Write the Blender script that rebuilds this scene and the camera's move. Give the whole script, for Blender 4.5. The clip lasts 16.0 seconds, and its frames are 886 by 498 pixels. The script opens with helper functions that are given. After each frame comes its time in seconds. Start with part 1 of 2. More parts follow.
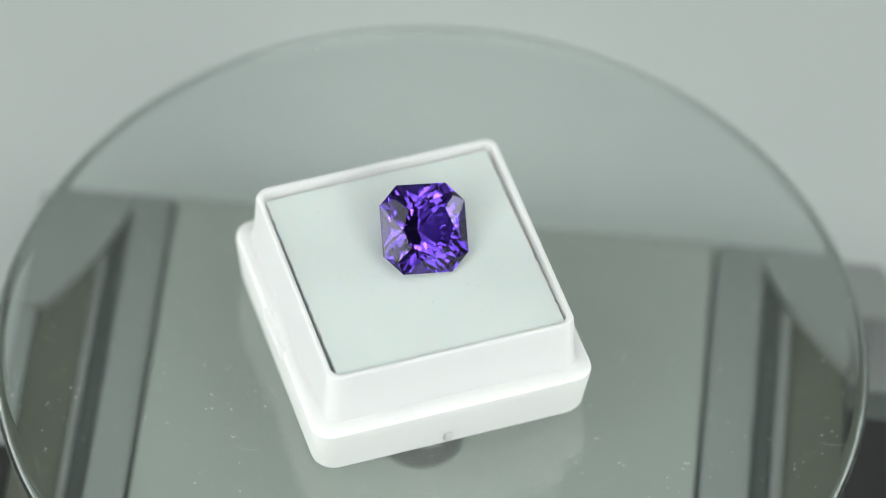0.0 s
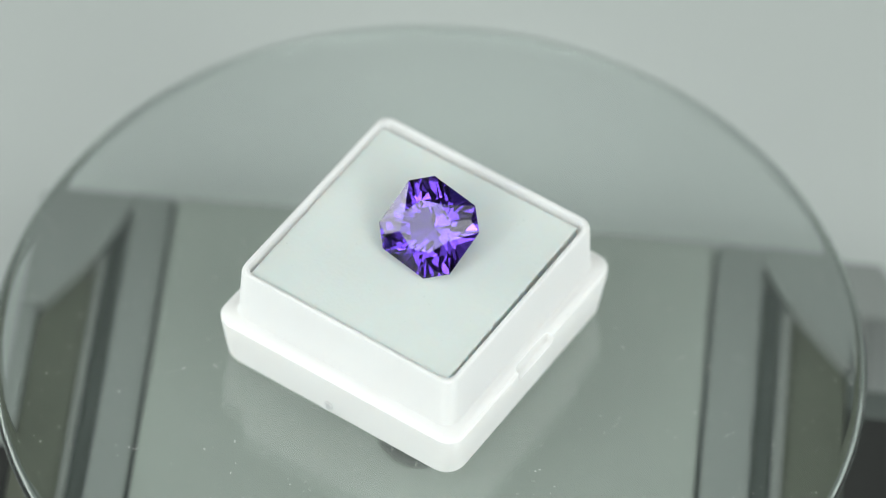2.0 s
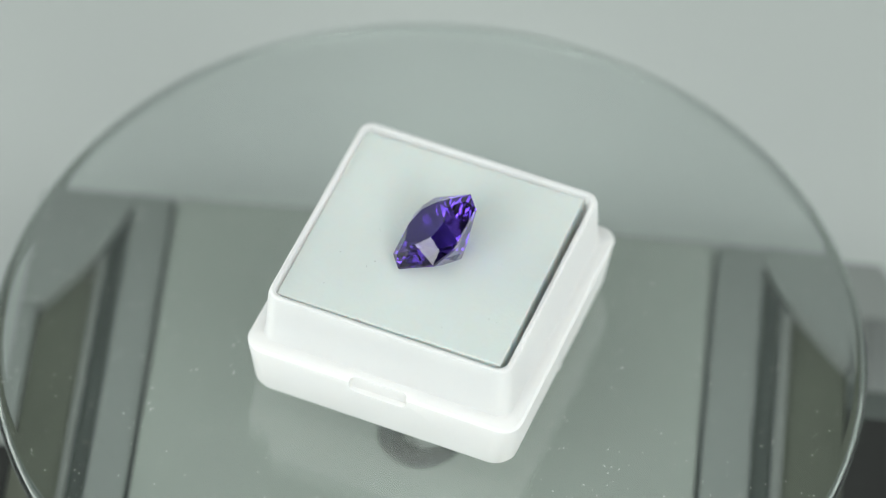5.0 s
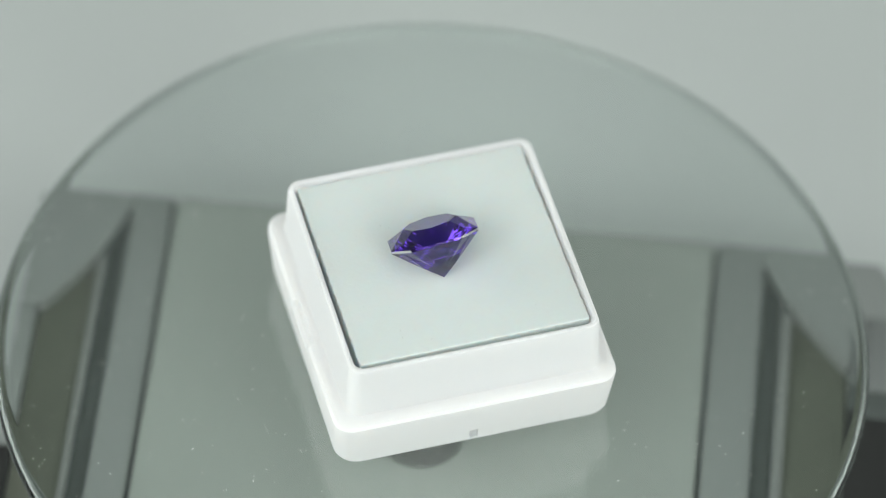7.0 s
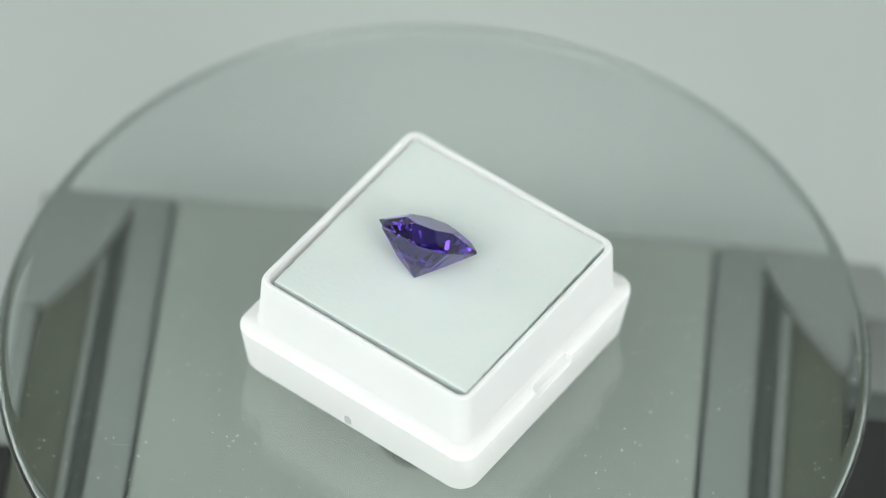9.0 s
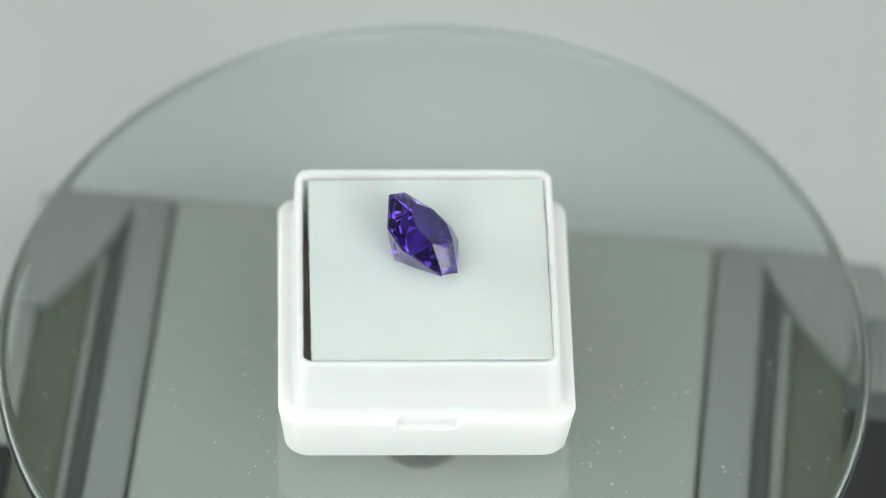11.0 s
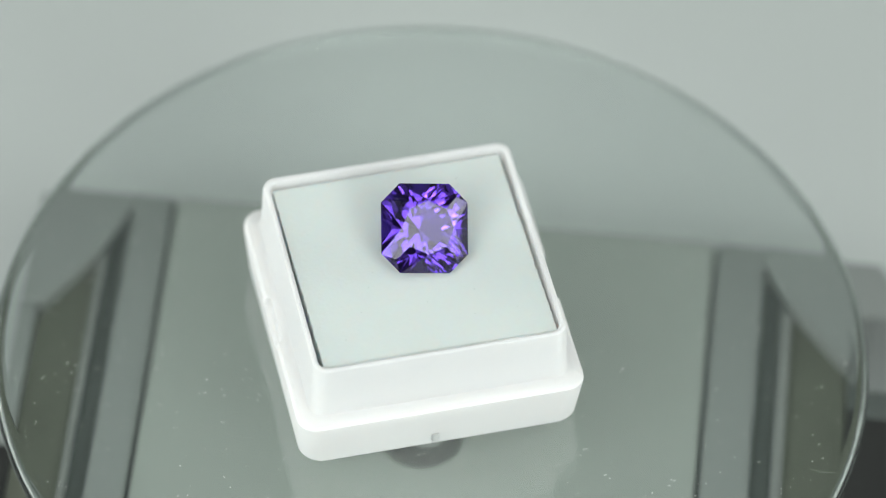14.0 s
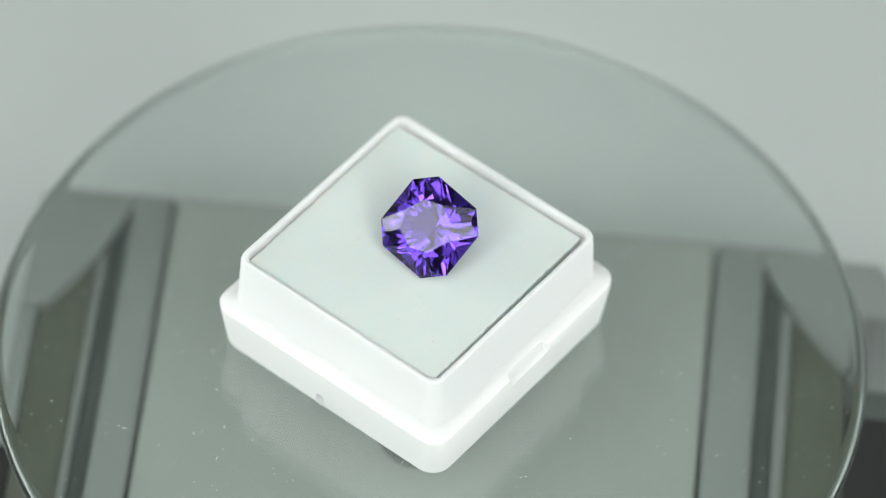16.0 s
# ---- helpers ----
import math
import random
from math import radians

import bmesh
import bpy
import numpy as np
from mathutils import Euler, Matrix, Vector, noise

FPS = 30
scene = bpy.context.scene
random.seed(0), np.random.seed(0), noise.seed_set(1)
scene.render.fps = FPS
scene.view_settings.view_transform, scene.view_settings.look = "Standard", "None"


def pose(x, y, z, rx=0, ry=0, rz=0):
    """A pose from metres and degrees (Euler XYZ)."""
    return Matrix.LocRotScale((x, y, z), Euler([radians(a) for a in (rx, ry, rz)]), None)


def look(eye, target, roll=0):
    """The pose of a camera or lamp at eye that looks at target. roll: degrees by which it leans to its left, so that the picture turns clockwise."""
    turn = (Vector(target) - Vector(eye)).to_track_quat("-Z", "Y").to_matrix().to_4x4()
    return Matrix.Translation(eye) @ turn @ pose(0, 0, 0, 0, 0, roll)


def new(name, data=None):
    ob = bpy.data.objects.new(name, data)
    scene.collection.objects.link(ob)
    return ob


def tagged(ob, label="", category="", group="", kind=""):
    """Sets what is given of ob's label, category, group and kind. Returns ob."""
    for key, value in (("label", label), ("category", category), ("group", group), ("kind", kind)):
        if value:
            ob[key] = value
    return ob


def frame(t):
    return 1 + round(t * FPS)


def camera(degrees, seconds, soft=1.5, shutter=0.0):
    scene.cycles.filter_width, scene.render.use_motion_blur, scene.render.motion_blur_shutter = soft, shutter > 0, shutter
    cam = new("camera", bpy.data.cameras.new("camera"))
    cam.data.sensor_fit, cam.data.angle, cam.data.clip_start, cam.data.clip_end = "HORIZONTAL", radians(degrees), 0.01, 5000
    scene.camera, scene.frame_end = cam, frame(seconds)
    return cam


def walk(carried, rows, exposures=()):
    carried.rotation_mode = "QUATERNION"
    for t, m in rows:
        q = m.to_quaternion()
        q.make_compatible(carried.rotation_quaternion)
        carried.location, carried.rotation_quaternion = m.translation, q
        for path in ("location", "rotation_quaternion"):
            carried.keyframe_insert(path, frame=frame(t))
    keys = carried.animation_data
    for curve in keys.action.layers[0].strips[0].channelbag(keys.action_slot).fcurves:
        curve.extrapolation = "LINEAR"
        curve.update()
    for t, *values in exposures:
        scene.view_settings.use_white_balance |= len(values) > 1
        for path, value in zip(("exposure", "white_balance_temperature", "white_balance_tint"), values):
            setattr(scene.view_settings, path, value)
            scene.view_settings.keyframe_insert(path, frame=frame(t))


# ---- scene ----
cam = camera(11.0, 16.0, 1.1)
EYE = Vector((0.0, -0.4153, 0.5059))
AIM = EYE + 0.6545 * Vector((0.00328, math.cos(radians(49.518)), -math.sin(radians(49.518))))
VIEW = look(EYE, AIM, 2.495)
cam.data.dof.use_dof = True
cam.data.dof.focus_distance = 0.635
cam.data.dof.aperture_fstop = 9.0
walk(cam, [(0.0, VIEW), (16.0, VIEW)], exposures=[(0.0, -0.04), (2.5, -0.03), (4.0, -0.05), (6.5, -0.11), (7.5, -0.11), (8.5, -0.02), (9.0, -0.01), (11.5, 0.02), (12.5, -0.01), (14.5, -0.05), (16.0, 0.0)])

# ---- light ----
world = bpy.data.worlds.new("studio")
scene.world = world
world.use_nodes = True
world.node_tree.nodes["Background"].inputs[0].default_value = (0.80, 0.86, 0.83, 1)
world.node_tree.nodes["Background"].inputs[1].default_value = 0.05


def softbox(name, eye, aim, w, h, watts, tint=(1.0, 1.0, 1.0)):
    data = bpy.data.lights.new(name, "AREA")
    data.shape, data.size, data.size_y, data.energy, data.color = "RECTANGLE", w, h, watts, tint
    ob = new(name, data)
    ob.matrix_world = look(eye, aim)
    return ob


COOL = (0.95, 1.0, 0.978)
softbox("front_softbox_left", (-0.43, -0.705, 0.72), (0, 0, 0), 0.68, 0.64, 6.2, COOL)
softbox("front_softbox_right", (0.395, -0.725, 0.72), (0, 0, 0), 0.62, 0.64, 5.6, COOL)
# the hot middle of each front softbox, before its lamp
softbox("lamp_core_left", (-0.55, -0.70, 0.58), (0, 0, 0), 0.22, 0.22, 0.95, COOL)
softbox("lamp_core_right", (0.42, -0.785, 0.58), (0, 0, 0), 0.22, 0.22, 1.6, COOL)
softbox("top_softbox", (0.0, -0.22, 1.10), (0, 0, 0), 0.70, 0.60, 2.0, COOL)
# unseen fill lamps, added to lift the backdrop, housing and box sides
softbox("side_fill_left", (-0.85, 0.12, 0.20), (0, 0, 0), 0.7, 0.34, 4.4, COOL)
softbox("side_fill_right", (0.85, 0.12, 0.20), (0, 0, 0), 0.7, 0.34, 3.2, COOL)


# ---- materials ----
def material(name, colour, rough=0.5, metal=0.0, vary=0.08, scale=60.0, bump=0.0, bump_scale=900.0, coat=0.0, fine=0.0, ior=1.5):
    m = bpy.data.materials.new(name)
    m.use_nodes = True
    nt = m.node_tree
    b = nt.nodes["Principled BSDF"]
    b.inputs["Roughness"].default_value = rough
    b.inputs["Metallic"].default_value = metal
    b.inputs["Coat Weight"].default_value = coat
    b.inputs["IOR"].default_value = ior
    tc = nt.nodes.new("ShaderNodeTexCoord")
    n1 = nt.nodes.new("ShaderNodeTexNoise")
    n1.inputs["Scale"].default_value = scale
    n1.inputs["Detail"].default_value = 5
    nt.links.new(tc.outputs["Object"], n1.inputs["Vector"])
    n2 = nt.nodes.new("ShaderNodeTexNoise")
    n2.inputs["Scale"].default_value = bump_scale
    n2.inputs["Detail"].default_value = 4
    nt.links.new(tc.outputs["Object"], n2.inputs["Vector"])
    mix = nt.nodes.new("ShaderNodeMix")
    mix.data_type = "RGBA"
    mix.inputs[6].default_value = (*[c * (1 - vary) for c in colour], 1)
    mix.inputs[7].default_value = (*[min(1, c * (1 + vary)) for c in colour], 1)
    if fine:
        add = nt.nodes.new("ShaderNodeMath")
        add.operation = "MULTIPLY_ADD"
        add.inputs[1].default_value = fine
        nt.links.new(n2.outputs["Fac"], add.inputs[0])
        nt.links.new(n1.outputs["Fac"], add.inputs[2])
        nt.links.new(add.outputs[0], mix.inputs[0])
    else:
        nt.links.new(n1.outputs["Fac"], mix.inputs[0])
    nt.links.new(mix.outputs[2], b.inputs["Base Color"])
    if bump:
        bp = nt.nodes.new("ShaderNodeBump")
        bp.inputs["Strength"].default_value = bump
        bp.inputs["Distance"].default_value = 0.0002
        nt.links.new(n2.outputs["Fac"], bp.inputs["Height"])
        nt.links.new(bp.outputs["Normal"], b.inputs["Normal"])
    return m


def gem_glass(name, colour, ior, rough=0.0):
    m = bpy.data.materials.new(name)
    m.use_nodes = True
    nt = m.node_tree
    nt.nodes.remove(nt.nodes["Principled BSDF"])
    g = nt.nodes.new("ShaderNodeBsdfGlass")
    g.inputs["Color"].default_value = (*colour, 1)
    g.inputs["Roughness"].default_value = rough
    g.inputs["IOR"].default_value = ior
    nt.links.new(g.outputs[0], nt.nodes["Material Output"].inputs[0])
    return m


PAPER = material("backdrop_paper", (0.43, 0.458, 0.445), 0.9, vary=0.02, scale=6, bump=0.05, bump_scale=700)
ROOM = material("room_paint", (0.26, 0.27, 0.265), 0.9, vary=0.03, scale=2)
PLASTIC = material("white_plastic", (0.725, 0.718, 0.712), 0.6, vary=0.015, scale=90, bump=0.04, bump_scale=1500, ior=1.4)
sss = PLASTIC.node_tree.nodes["Principled BSDF"].inputs
sss["Subsurface Weight"].default_value, sss["Subsurface Scale"].default_value = 0.8, 0.004
sss["Subsurface Radius"].default_value = (1.0, 0.95, 0.9)
FOAM = material("white_foam", (0.64, 0.692, 0.673), 0.95, vary=0.03, scale=140, bump=0.2, bump_scale=1800, fine=0.3)
sss = FOAM.node_tree.nodes["Principled BSDF"].inputs
sss["Subsurface Weight"].default_value, sss["Subsurface Scale"].default_value = 0.6, 0.002
sss["Subsurface Radius"].default_value = (0.6, 0.85, 1.0)
FOAM_DARK = material("black_foam", (0.012, 0.013, 0.015), 0.95, vary=0.3, scale=800, bump=0.5, bump_scale=2500)
GREY = material("grey_plastic", (0.225, 0.243, 0.226), 0.42, vary=0.05, scale=40, bump=0.06, bump_scale=1200)
GREY_SIDE = material("grey_rail_plastic", (0.175, 0.189, 0.181), 0.4, vary=0.05, scale=40, bump=0.06, bump_scale=1200)
LIGHT_GREY = material("light_grey_plastic", (0.165, 0.175, 0.166), 0.4, vary=0.05, scale=60)
# seams and slots, and one step of the shading painted along the flanks
DARK = material("dark_groove_and_fade", (0.055, 0.064, 0.06), 0.5, vary=0.1, scale=80)
FLANK = material("mid_grey_plastic", (0.125, 0.135, 0.13), 0.4, vary=0.05, scale=40)
OLIVE = material("olive_panel", (0.076, 0.083, 0.065), 0.5, vary=0.12, scale=120, bump=0.1, bump_scale=1500)
STEEL = material("pale_hub_metal", (0.26, 0.27, 0.26), 0.45, 0.2, vary=0.1, scale=200)
RING = material("dusty_dark_rubber", (0.04, 0.042, 0.04), 0.8, vary=0.6, scale=900, fine=0.5)
# black end of the shading painted along the flanks
FLANK_BLACK = material("black_flank_fade", (0.012, 0.013, 0.012), 0.7, vary=0.2, scale=300)
GLASS = gem_glass("clear_glass", (0.935, 0.955, 0.945), 1.64)
GROUND = gem_glass("polished_glass_edge", (0.90, 0.93, 0.915), 1.52, 0.16)
DUST = material("dust", (0.45, 0.46, 0.44), 0.9, vary=0.1, scale=500)


def stone_glass(name, colour, ior):
    """Clear coloured stone: the body tints what passes, the polish mirrors white."""
    m = bpy.data.materials.new(name)
    m.use_nodes = True
    nt = m.node_tree
    nt.nodes.remove(nt.nodes["Principled BSDF"])
    through_stone = nt.nodes.new("ShaderNodeBsdfRefraction")
    through_stone.inputs["Color"].default_value = (*colour, 1)
    through_stone.inputs["IOR"].default_value = ior
    through_stone.inputs["Roughness"].default_value = 0.0
    polish = nt.nodes.new("ShaderNodeBsdfGlossy")
    polish.inputs["Color"].default_value = (0.93, 0.90, 0.97, 1)
    polish.inputs["Roughness"].default_value = 0.0
    fresnel = nt.nodes.new("ShaderNodeFresnel")
    fresnel.inputs["IOR"].default_value = ior
    mix = nt.nodes.new("ShaderNodeMixShader")
    nt.links.new(fresnel.outputs[0], mix.inputs[0])
    nt.links.new(through_stone.outputs[0], mix.inputs[1])
    nt.links.new(polish.outputs[0], mix.inputs[2])
    nt.links.new(mix.outputs[0], nt.nodes["Material Output"].inputs[0])
    return m


GEM = stone_glass("violet_gemstone", (0.30, 0.20, 0.61), 1.66)


# ---- mesh helpers ----
def part(name, bm, mat, parent=None, label="", smooth=None):
    me = bpy.data.meshes.new(name)
    bmesh.ops.recalc_face_normals(bm, faces=bm.faces[:])
    bm.to_mesh(me)
    bm.free()
    for mm in (mat if isinstance(mat, (list, tuple)) else (mat,)):
        me.materials.append(mm)
    if smooth:
        me.polygons.foreach_set("use_smooth", [True] * len(me.polygons))
        me.set_sharp_from_angle(angle=radians(smooth))
    ob = new(name, me)
    if parent:
        ob.parent = parent
    if label:
        tagged(ob, label)
    return ob


def round_rect(hx, hy, r, n=8):
    pts = []
    for k, (sx, sy) in enumerate(((1, 1), (-1, 1), (-1, -1), (1, -1))):
        for i in range(n + 1):
            a = math.pi / 2 * (k + i / n)
            pts.append((sx * (hx - r) + r * math.cos(a), sy * (hy - r) + r * math.sin(a)))
    return pts


def loft(bm, rings, close=False, cap0=False, cap1=False):
    """Joins rings of equally many points into a skin."""
    vs = [[bm.verts.new(p) for p in ring] for ring in rings]
    n = len(vs[0])
    pairs = list(zip(vs[:-1], vs[1:])) + ([(vs[-1], vs[0])] if close else [])
    for a, b in pairs:
        for i in range(n):
            bm.faces.new((a[i], a[(i + 1) % n], b[(i + 1) % n], b[i]))
    if cap0:
        bm.faces.new(list(reversed(vs[0])))
    if cap1:
        bm.faces.new(vs[-1])
    return vs


def slab(bm, x0, x1, y0, y1, z0, z1, bevel=0.0):
    m = Matrix.LocRotScale(((x0 + x1) / 2, (y0 + y1) / 2, (z0 + z1) / 2), None, (x1 - x0, y1 - y0, z1 - z0))
    ret = bmesh.ops.create_cube(bm, size=1, matrix=m)
    if bevel:
        es = {e for v in ret["verts"] for e in v.link_edges}
        bmesh.ops.bevel(bm, geom=list(es), offset=bevel, segments=2, profile=0.5, affect="EDGES")


def prism(bm, outline, z0, z1, inset=0.0):
    """A plate with the given outline; its top edge is chamfered by inset."""
    c = Vector((sum(p[0] for p in outline) / len(outline), sum(p[1] for p in outline) / len(outline)))
    def ring(z, d):
        out = []
        for p in outline:
            v = Vector(p) - c
            out.append((*(c + v * max(0.0, 1 - d / max(v.length, 1e-6))), z))
        return out
    loft(bm, [ring(z0, 0), ring(z1 - inset, 0), ring(z1, inset)] if inset else [ring(z0, 0), ring(z1, 0)], cap0=True, cap1=True)


def circle(r, z, n=96):
    return [(r * math.cos(2 * math.pi * i / n), r * math.sin(2 * math.pi * i / n), z) for i in range(n)]


MM = 0.001
TABLE_Z = -0.046

# ---- structure ----
def backdrop():
    """White paper sweep: flat under the turntable, curving up far behind it."""
    bm = bmesh.new()
    prof = [(-1.6, TABLE_Z), (0.45, TABLE_Z)]
    for i in range(1, 13):
        a = math.pi / 3 * i / 12
        prof.append((0.45 + 0.30 * math.sin(a), TABLE_Z + 0.30 * (1 - math.cos(a))))
    prof.append((0.80, 0.28))
    rows = [[bm.verts.new((x, y, z)) for x in (-1.3, -0.4, 0.4, 1.3)] for y, z in prof]
    for a, b in zip(rows[:-1], rows[1:]):
        for i in range(3):
            bm.faces.new((a[i], a[i + 1], b[i + 1], b[i]))
    ob = part("backdrop", bm, PAPER, smooth=60)
    return tagged(ob, "seamless pale grey-white paper sweep behind the turntable", "backdrop", kind="structure")


def wall(name, x0, x1, y0, y1, z0, z1, label):
    bm = bmesh.new()
    slab(bm, x0, x1, y0, y1, z0, z1)
    return tagged(part(name, bm, ROOM), label, "ceiling" if name == "ceiling" else "wall", kind="structure")


backdrop()
wall("wall_north", -1.5, 1.5, 0.95, 1.05, -0.1, 1.6, "plain grey studio wall behind the backdrop")
wall("wall_south", -1.5, 1.5, -1.75, -1.65, -0.1, 1.6, "plain grey studio wall")
wall("wall_west", -1.45, -1.35, -1.65, 0.95, -0.1, 1.6, "plain grey studio wall")
wall("wall_east", 1.35, 1.45, -1.65, 0.95, -0.1, 1.6, "plain grey studio wall")
wall("ceiling", -1.5, 1.5, -1.75, 1.05, 1.6, 1.7, "plain grey studio ceiling")

# ---- turntable ----
TOP = -24 * MM          # upper face of the housing
THICK = 3.2             # glass thickness in millimetres
YF = -80 * MM
BASE_AT = pose(0.0001, 0.0027, TABLE_Z, 0, 0, -4.2)


def splay(bm):
    """The left-hand lines of the housing run a little narrower towards the front."""
    for v in bm.verts:
        if v.co.x < 0:
            v.co.x -= 0.011 * (v.co.y - 0.038) * min(1.0, -v.co.x / 0.04)
    return bm


def turntable():
    base = tagged(new("turntable"), "grey plastic motorised turntable carrying a clear round glass plate", "turntable")
    base.matrix_world = BASE_AT
    up = TOP - TABLE_Z
    low = up - 2.2 * MM
    mm = lambda pts: [(x * MM, y if abs(y) < 0.2 and y == YF else y * MM) for x, y in pts]
    bm = bmesh.new()
    slab(bm, -62.0 * MM, 66 * MM, YF, 38.0 * MM, 0, low, 0.8 * MM)
    part("housing", splay(bm), GREY_SIDE, base, "grey moulded turntable housing", smooth=40)
    bm = bmesh.new()
    prism(bm, mm([(-41.15, YF), (40.5, YF), (40.5, 39.7), (-41.15, 38.6)]), low, up, 0.3 * MM)
    part("top_plate", splay(bm), GREY, base, "flat green-grey centre plate")
    # (seam, strip, slot, ridge, panel, outer edge, slant start, slant end, back edge)
    for s, v in ((-1, (41.15, 41.85, 47.67, 50.5, 51.6, 59.2, 25.2, 14.4, 38.2)), (1, (40.5, 41.2, 48.3, 51.4, 53.0, 61.8, 26.9, 17.2, 39.4))):
        a0, a1, a2, a3, a4, a5, y1, y2, yb = v
        bm = bmesh.new()
        slab(bm, *sorted((s * a1 * MM, s * a2 * MM)), YF, yb * MM, low, up, 0.3 * MM)
        part("side_strip", splay(bm), GREY_SIDE, base, smooth=40)
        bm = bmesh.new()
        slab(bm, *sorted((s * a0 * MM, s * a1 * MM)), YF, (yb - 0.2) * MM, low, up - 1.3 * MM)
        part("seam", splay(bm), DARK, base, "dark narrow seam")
        out = 62.0 if s < 0 else 74.0
        o = [(s * a2, yb), (s * a2, 35.8), (s * (a3 + 0.5), y1 + 2.6), (s * a5, y2 + 1.2), (s * (a5 + 0.2), y2 + 1.2 if s < 0 else 29.0), (s * out, y2 + 1.2 if s < 0 else 29.0)] + ([(s * out, yb)] if s < 0 else [(74, yb - 8), (70, yb - 6), (67.6, yb - 3), (65.8, yb)])
        bm = bmesh.new()
        prism(bm, mm(o), low, up, 0.3 * MM if s < 0 else 0.0)
        part("corner_plate", splay(bm), GREY_SIDE, base)
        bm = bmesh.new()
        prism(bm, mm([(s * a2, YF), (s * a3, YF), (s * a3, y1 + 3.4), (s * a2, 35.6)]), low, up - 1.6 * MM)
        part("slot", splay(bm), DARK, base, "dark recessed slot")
        bm = bmesh.new()
        slab(bm, *sorted((s * a3 * MM, s * a4 * MM)), YF, (y1 + 0.3) * MM, low, up - 0.1 * MM, 0.3 * MM)
        part("ridge", splay(bm), LIGHT_GREY, base, "raised light grey ridge", smooth=40)
        bm = bmesh.new()
        prism(bm, mm([(s * a4, YF), (s * a5, YF), (s * a5, y2 - 1.6), (s * (a5 - 0.7), y2 + 0.2), (s * a4, y1)]), low, up - 1.5 * MM)
        part("inset_panel", splay(bm), OLIVE, base, "dark olive recessed side panel")
        bm = bmesh.new()
        prism(bm, mm([(s * a4, y1 + 2.2), (s * a4, y1), (s * (a5 - 0.5), y2 - 0.2), (s * a5, y2 + 1.1)]), low, up + 0.15 * MM, 0.2 * MM)
        part("bevel_strip", splay(bm), LIGHT_GREY, base, "light bevelled edge strip")
    # flanks: grey strips, with mirrored streaks and the front's dark fade put into colour
    for x0, x1, y0, y1, h, mat in ((-62.0, -59.5, -10, 15.4, -0.4, GREY_SIDE), (-62.0, -59.5, -80, -10.2, -1.0, FLANK_BLACK), (61.9, 62.9, 15.0, 28.99, -0.3, FLANK), (62.92, 64.0, 15.0, 28.99, 0.0, LIGHT_GREY),
                                   (64.02, 65.2, 15.0, 28.99, -0.3, FLANK), (65.22, 74.0, 15.0, 28.99, -0.2, FLANK),
                                   (61.9, 74.0, 10.0, 14.99, -0.5, DARK), (61.9, 74.0, -80, 9.99, -0.5, FLANK_BLACK)):
        bm = bmesh.new()
        slab(bm, x0 * MM, x1 * MM, y0 * MM, y1 * MM, low - 3 * MM, up + h * MM, 0.03 * MM)
        part("flank_fade" if mat is FLANK_BLACK else "flank_strip", splay(bm), mat, base, smooth=40)
    # dark rubber ring round the shaft, with lint on it
    c = BASE_AT.inverted() @ Vector((0, 0, TOP))
    n = 64
    ring = lambda r, h: [(c.x + x, c.y + y, z) for x, y, z in circle(r * MM, up + h * MM, n)]
    bm = bmesh.new()
    loft(bm, [ring(2.6, 0.02), ring(2.6, 0.6), ring(4.9, 0.7), ring(5.8, 0.4), ring(6.3, 0.02)], close=True)
    part("rubber_ring", bm, RING, base, "dark rubber ring round the shaft", smooth=60)
    rnd = random.Random(9)
    bm = bmesh.new()
    for i in range(420):
        a, r = rnd.uniform(0, 2 * math.pi), rnd.uniform(2.8, 6.0)
        q = (0.03 + 0.10 * rnd.random() ** 3) * MM
        x, y, z = c.x + r * math.cos(a) * MM, c.y + r * math.sin(a) * MM, up + (0.72 if r < 4.9 else 0.72 - 0.36 * (r - 4.9)) * MM
        vs = [bm.verts.new((x + q * math.cos(k * 2.1 + a) * rnd.uniform(0.6, 2), y + q * math.sin(k * 2.1 + a), z + (q * 0.4 if k == 3 else 0))) for k in range(4)]
        for f in ((0, 1, 3), (1, 2, 3), (2, 0, 3), (0, 2, 1)):
            bm.faces.new([vs[k] for k in f])
    tagged(part("lint", bm, DUST, base, "pale lint on the dark ring"), kind="stuff")
    return base


table = turntable()
R_DISC = 62.3 * MM
OFF = (-0.12 * MM, -0.33 * MM)     # the plate sits a little off its axis


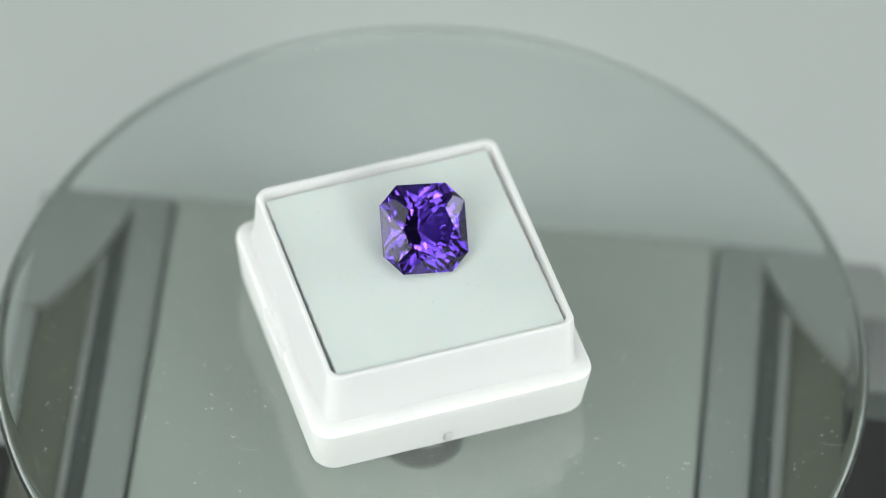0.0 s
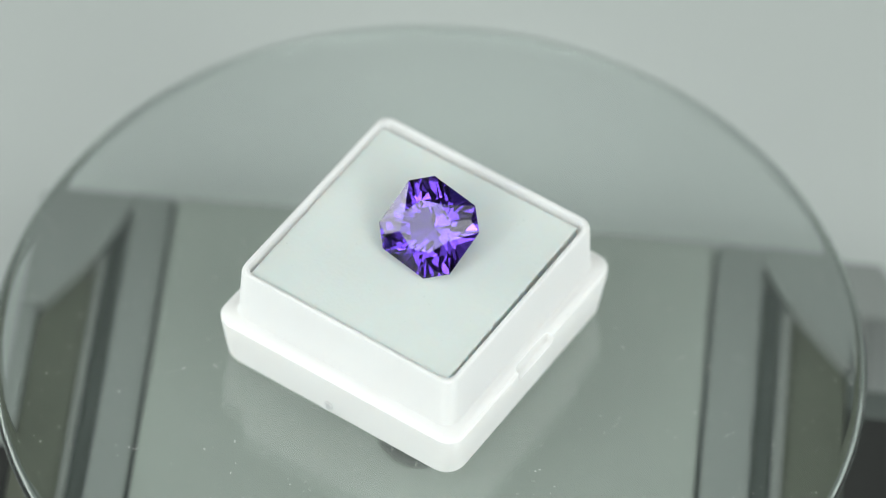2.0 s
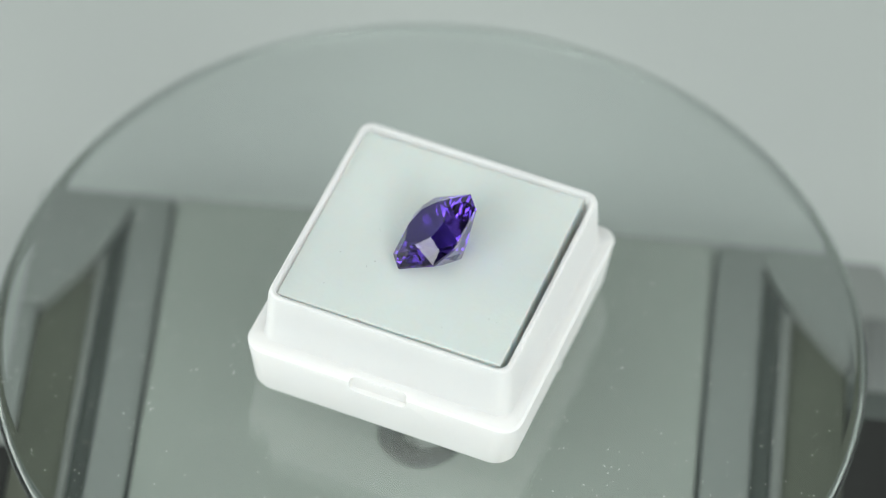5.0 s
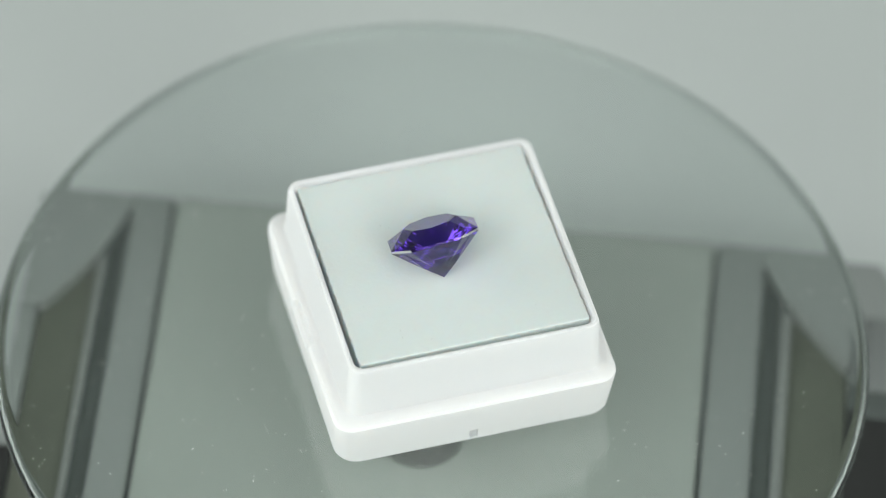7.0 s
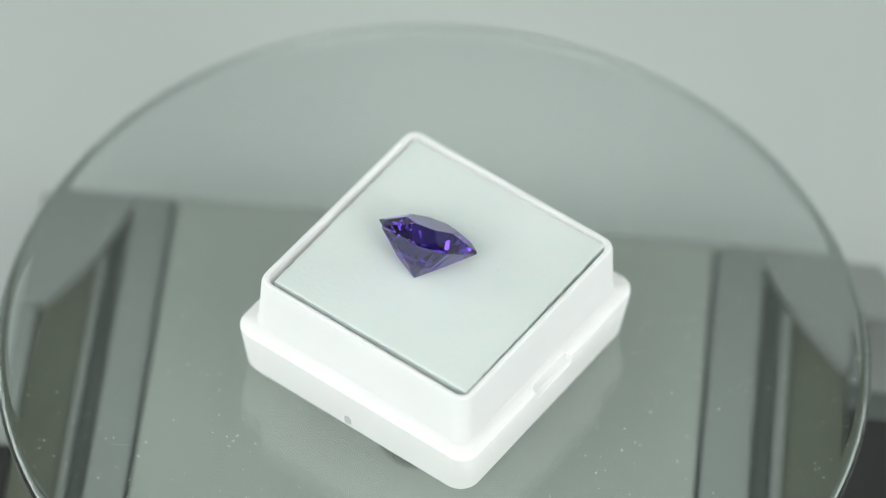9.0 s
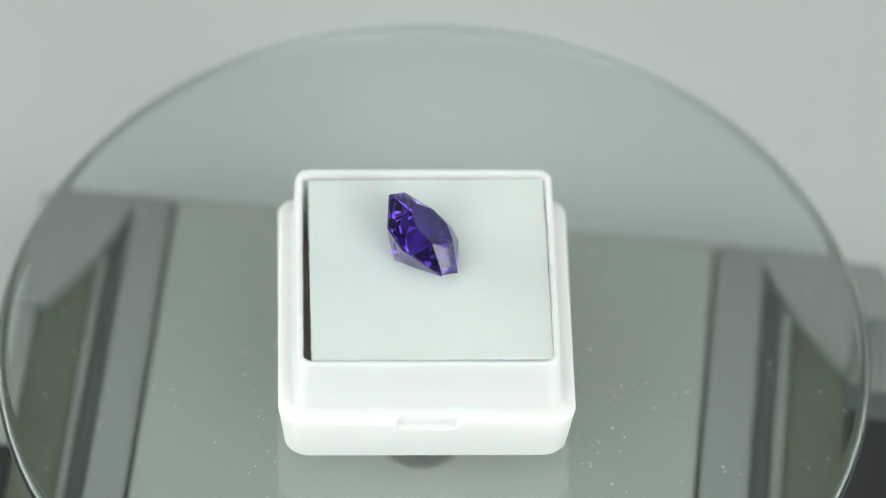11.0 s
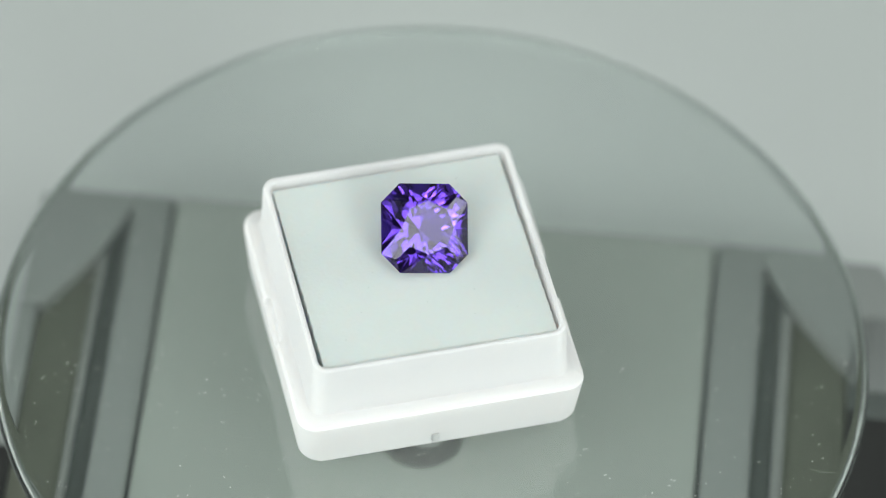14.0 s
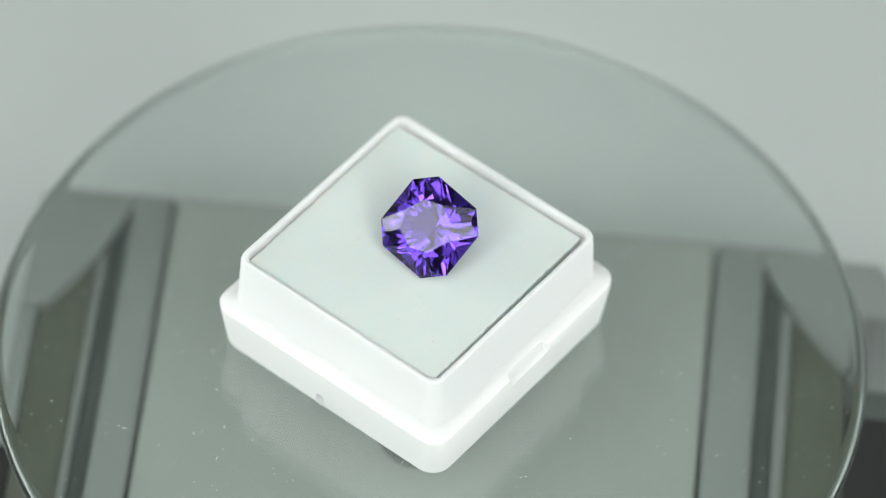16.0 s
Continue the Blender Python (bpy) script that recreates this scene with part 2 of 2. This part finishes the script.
def glass_plate(parent):
    """Round glass plate on a steel shaft, which turns with it."""
    plate = new("glass_plate")
    plate.parent = parent
    tagged(plate, "clear round glass plate with a polished edge and dust")
    bm = bmesh.new()
    n = 192
    ring = lambda d, z: [(x + OFF[0], y + OFF[1], q) for x, y, q in circle(R_DISC - d * MM, z * MM, n)]
    T = THICK
    h = T / 2
    edge = [ring(h * (1 - math.sin(math.pi * i / 14)), -h - h * math.cos(math.pi * i / 14)) for i in range(15)]
    loft(bm, [ring(h + 0.4, -T)] + edge + [ring(h + 0.4, 0)], cap0=True, cap1=True)
    for f in bm.faces:
        f.normal_update()
        f.material_index = 1 if abs(f.normal.z) < 0.96 else 0
    pane = part("pane", bm, (GLASS, GROUND), plate, smooth=60)
    pane.visible_shadow = False
    bm = bmesh.new()
    m = 48
    loft(bm, [circle(2.4 * MM, TOP + 0.3 * MM, m), circle(2.4 * MM, (-T - 4) * MM, m), circle(8 * MM, (-T - 3.6) * MM, m), circle(8 * MM, (-T - 0.06) * MM, m)], cap0=True, cap1=True)
    part("shaft", bm, STEEL, plate, "pale metal shaft and hub", smooth=40)
    # dust and scratches
    rnd = random.Random(5)
    bm = bmesh.new()
    for i in range(9000):
        r, a = R_DISC * 0.98 * math.sqrt(rnd.random()), rnd.uniform(0, 2 * math.pi)
        if rnd.random() < 0.2:
            r = rnd.gauss(25, 5) * MM
        s = (0.026 + 0.13 * rnd.random() ** 7) * MM
        st = rnd.choice((0.8, 1.0, 1.2, 1.4, 2.2))
        mt = Matrix.Translation((r * math.cos(a), r * math.sin(a), s * 0.35)) @ Matrix.Rotation(rnd.uniform(0, 6.28), 4, "Z") @ Matrix.Diagonal((s * st, s / math.sqrt(st), s * 0.4, 1))
        top, bot = bm.verts.new(mt @ Vector((0, 0, 1))), bm.verts.new(mt @ Vector((0, 0, -0.6)))
        rg = [bm.verts.new(mt @ Vector((x, y, 0))) for x, y in ((1, 0), (0.2, 1), (-1, 0.2), (-0.1, -1))]
        for k in range(4):
            bm.faces.new((rg[k], rg[(k + 1) % 4], top))
            bm.faces.new((rg[(k + 1) % 4], rg[k], bot))
    tagged(part("dust", bm, DUST, plate, "fine pale dust specks"), kind="stuff")
    bm = bmesh.new()
    for i in range(12):
        r, a = R_DISC * rnd.uniform(0.42, 0.95), rnd.uniform(0, 2 * math.pi)
        ln, bend, turn = rnd.uniform(0.8, 4.5) * MM, rnd.uniform(-0.25, 0.25), rnd.uniform(0, 6.28)
        w = rnd.uniform(0.008, 0.016) * MM
        pts = []
        for k in range(7):
            u = (k / 6 - 0.5) * ln
            pts.append(Matrix.Rotation(turn, 2) @ Vector((u, bend * u * u / ln * 2)) + Vector((r * math.cos(a), r * math.sin(a))))
        for p, q in zip(pts[:-1], pts[1:]):
            d = (q - p).orthogonal().normalized() * w
            prism(bm, [tuple(p - d), tuple(q - d), tuple(q + d), tuple(p + d)], 0.002 * MM, 0.012 * MM)
    tagged(part("scratches", bm, DUST, plate, "fine pale hairline scratches"), kind="stuff")
    return plate


plate = glass_plate(table)


# ---- gem box ----
def gem_box():
    box = tagged(new("gem_box"), "open white plastic gem display box on the glass plate", "box")
    NW, ND = 4.3 * MM, 3.0 * MM      # half width and depth of the side notches
    bm = bmesh.new()
    r = lambda h, rad, z: [(x, y, z * MM) for x, y in round_rect((h + (0.15 if z < 8 else 0)) * MM, (h + (0.2 if z > 8 else -0.05)) * MM, rad * MM)]
    loft(bm, [r(18.9, 2.6, 0.05), r(19.4, 3.0, 0.25), r(19.7, 3.0, 0.9), r(20.45, 2.8, 8.0), r(20.35, 2.8, 8.6), r(20.0, 2.6, 8.95),
              r(18.9, 2.2, 9.1), r(18.45, 2.0, 9.5), r(18.25, 2.0, 10.4), r(17.95, 1.9, 17.4), r(17.8, 1.85, 18.0), r(17.5, 1.7, 18.2), r(17.1, 1.5, 18.05),
              r(16.95, 1.4, 17.6), r(16.75, 1.3, 2.0)], cap0=True, cap1=True)
    body = part("tray", bm, PLASTIC, box, smooth=35)
    cut_bm = bmesh.new()
    for s in (-1, 1):
        slab(cut_bm, *sorted((s * 19.4 * MM, s * 22 * MM)), -NW, NW, 7.0 * MM, 10 * MM, 0.8 * MM)
    cut = part("cutter", cut_bm, PLASTIC)
    mod = body.modifiers.new("notch", "BOOLEAN")
    mod.operation, mod.object, mod.solver = "DIFFERENCE", cut, "EXACT"
    dg = bpy.context.evaluated_depsgraph_get()
    me = bpy.data.meshes.new_from_object(body.evaluated_get(dg))
    body.modifiers.clear()
    body.data = me
    bpy.data.objects.remove(cut)
    me.polygons.foreach_set("use_smooth", [True] * len(me.polygons))
    me.set_sharp_from_angle(angle=radians(35))
    # small moulding marks
    for x, y in ((0.5, 19.8), (-1.0, -19.8)):
        b = bmesh.new()
        slab(b, (x - 0.6) * MM, (x + 0.6) * MM, (y - 0.2) * MM, (y + 0.06) * MM, 1.2 * MM, 2.9 * MM, 0.3 * MM)
        part("moulding_nub", b, PLASTIC, box, smooth=40)
    # reversible foam pad: white face on a black core
    rnd = random.Random(3)
    def wavy(h, amp):
        pts, n = [], 60
        for k in range(4):
            for i in range(n):
                u = -1 + 2 * i / n
                x, y = [(u, -1), (1, u), (-u, 1), (-1, -u)][k]
                j = 1 + rnd.gauss(0, amp)
                pts.append((h[0] * x * j, h[1] * y * j))
        return pts
    pad = tagged(new("foam_pad"), "pale blue-white foam pad with ragged edge, inside the box", "foam pad")
    top = wavy((16.43, 16.63), 0.0024)
    bm = bmesh.new()
    loft(bm, [[(x * MM, y * MM, 13.3 * MM) for x, y in top], [(x * MM, y * MM, 17.5 * MM) for x, y in top], [(x * 0.992 * MM, y * 0.992 * MM, 17.62 * MM) for x, y in top]], cap0=True, cap1=True)
    part("white_face", bm, FOAM, pad)
    low = wavy((16.25, 16.4), 0.003)
    bm = bmesh.new()
    loft(bm, [[(x * MM, y * MM, 2.05 * MM) for x, y in low], [(x * MM, y * MM, 13.29 * MM) for x, y in low]], cap0=True, cap1=True)
    part("black_core", bm, FOAM_DARK, pad, "black foam core")
    bm = bmesh.new()
    for i in range(40):
        x, y, q = rnd.uniform(-15.5, 15.5) * MM, rnd.uniform(-15.5, 15.5) * MM, (0.025 + 0.06 * rnd.random() ** 3) * MM
        e = rnd.uniform(0, 6.28)
        vs = [bm.verts.new((x + q * math.cos(k * 2.1 + e) * 1.8, y + q * math.sin(k * 2.1 + e), 17.62 * MM + (q * 0.5 if k == 3 else 0))) for k in range(4)]
        for f in ((0, 1, 3), (1, 2, 3), (2, 0, 3), (0, 2, 1)):
            bm.faces.new([vs[k] for k in f])
    tagged(part("lint", bm, GREY, pad, "tiny grey lint specks"), kind="stuff")
    return box, pad


box, pad = gem_box()


# ---- gemstone ----
def gemstone():
    """Square cut-corner stone: table, crown facets, girdle and a many-rayed pavilion."""
    stone = tagged(new("gemstone"), "faceted violet-blue cut-corner square gemstone lying tilted on foam", "gemstone")
    RG, TAB, DEPTH, CROWN, GIRD = 7.18, 3.75, 6.14, 1.95, 0.16
    ang = [radians(28.2 + 90 * k + d) for k in range(4) for d in (-15, 15)]
    nxt = lambda i: ang[(i + 1) % 8] + (2 * math.pi if i == 7 else 0)
    mid = [(ang[i] + nxt(i)) / 2 for i in range(8)]
    hal = [(nxt(i) - ang[i]) / 2 for i in range(8)]
    P = lambda r, a, z: Vector((r * math.cos(a) * MM, r * math.sin(a) * MM, z * MM))

    def shell(name, faces, label=""):
        """Facets that look outwards from the middle of the stone."""
        bm = bmesh.new()
        seen = {}
        for f in faces:
            c = sum(f, Vector()) / len(f)
            nrm = (f[1] - f[0]).cross(f[2] - f[0])
            if nrm.dot(c - Vector((0, 0, -0.0012))) < 0:
                f = f[::-1]
            vs = []
            for v in f:
                key = tuple(round(q, 7) for q in v)
                if key not in seen:
                    seen[key] = bm.verts.new(v)
                vs.append(seen[key])
            bm.faces.new(vs)
        me = bpy.data.meshes.new(name)
        bm.to_mesh(me)
        bm.free()
        me.materials.append(GEM)
        ob = new(name, me)
        ob.parent = stone
        return ob

    g1 = [P(RG, a, GIRD) for a in ang]
    g0 = [P(RG, a, -GIRD) for a in ang]
    tab = [P(TAB, m, CROWN) for m in mid]      # its corners face the middles of the sides

    def star_point(i):
        """A point over a short side, in the plane of the facets beside it."""
        g, t, u = g1[i], tab[i], tab[i - 1]
        nrm = (t - g).cross(u - g)
        p = P(6.17, mid[i], 0)
        p.z = g.z - (nrm.x * (p.x - g.x) + nrm.y * (p.y - g.y)) / nrm.z
        return p
    shell("table_facet", [tab])
    crown, girdle, pav = [], [], []
    for i in range(8):
        j = (i + 1) % 8
        if hal[i] > 0.4:
            crown.append((g1[i], g1[j], tab[i]))
        else:
            star = star_point(i)
            crown += [(g1[i], g1[j], star), (g1[i], star, tab[i], tab[i - 1]), (g1[j], star, tab[i], tab[j])]
        k = 6 if hal[i] > 0.4 else 2
        girdle.append([g0[i].lerp(g0[j], q / k) for q in range(k + 1)] + [g1[j], g1[i]])
    shell("crown", crown)
    shell("girdle", girdle)
    # pavilion: eight broad facets round the point, thin rays between them and the girdle
    F, W = 0.56, 0.49
    corner = [P(W * RG * math.cos(h) / math.cos(0.4), m, -GIRD - (DEPTH - GIRD) * F) for m, h in zip(mid, hal)]
    tip = Vector((0, 0, -DEPTH * MM))
    rim, low = [], []
    for i in range(8):
        j, k = (i + 1) % 8, (6 if hal[i] > 0.4 else 2)
        for q in range(k):
            rim.append(g0[i].lerp(g0[j], q / k))
            u = q / k + 0.5        # the broad facets meet on the middles of the sides
            a, b = (corner[i - 1], corner[i]) if u < 1 else (corner[i], corner[j])
            p = a.lerp(b, u % 1.0)
            low.append(tip.lerp(p, 1.0 if q % 2 == 0 else 0.84))
    n = len(rim)
    for i in range(n):
        j = (i + 1) % n
        if i % 2 == 0:
            pav += [(rim[i], rim[j], low[i]), (rim[j], low[j], low[i])]
        else:
            pav += [(rim[i], rim[j], low[j]), (rim[i], low[j], low[i])]
        pav.append((low[i], low[j], tip))
    shell("pavilion", pav)
    return stone


gem = gemstone()

# ---- what turns ----
RATE = 360 / 13.809
REST = 14.5
BOX_AT = pose(-0.002, 0.0002, 0.0, 0, 0, 1.75)
PAD_AT = BOX_AT @ pose(-0.0001, -0.00045, 0, 0, 0, 0.6)
NORMAL = Vector((0.13318, -0.62542, 0.76884)).normalized()
SIDE = NORMAL.cross(Vector((0, 0, 1))).normalized()
GEM_AT = Matrix.Translation((-0.00043, 0.00076, 0.02282)) @ Matrix((SIDE, NORMAL.cross(SIDE), NORMAL)).transposed().to_4x4()


def motions():
    times = [0.5 * i for i in range(33)]
    spin = [(t, pose(0, 0, 0, 0, 0, -RATE * (t - REST))) for t in times]
    walk(box, [(t, m @ BOX_AT) for t, m in spin])
    walk(pad, [(t, m @ PAD_AT) for t, m in spin])
    walk(gem, [(t, m @ GEM_AT) for t, m in spin])
    walk(plate, [(t, BASE_AT.inverted() @ pose(0.0011, -0.0007, 0) @ m) for t, m in spin])


motions()
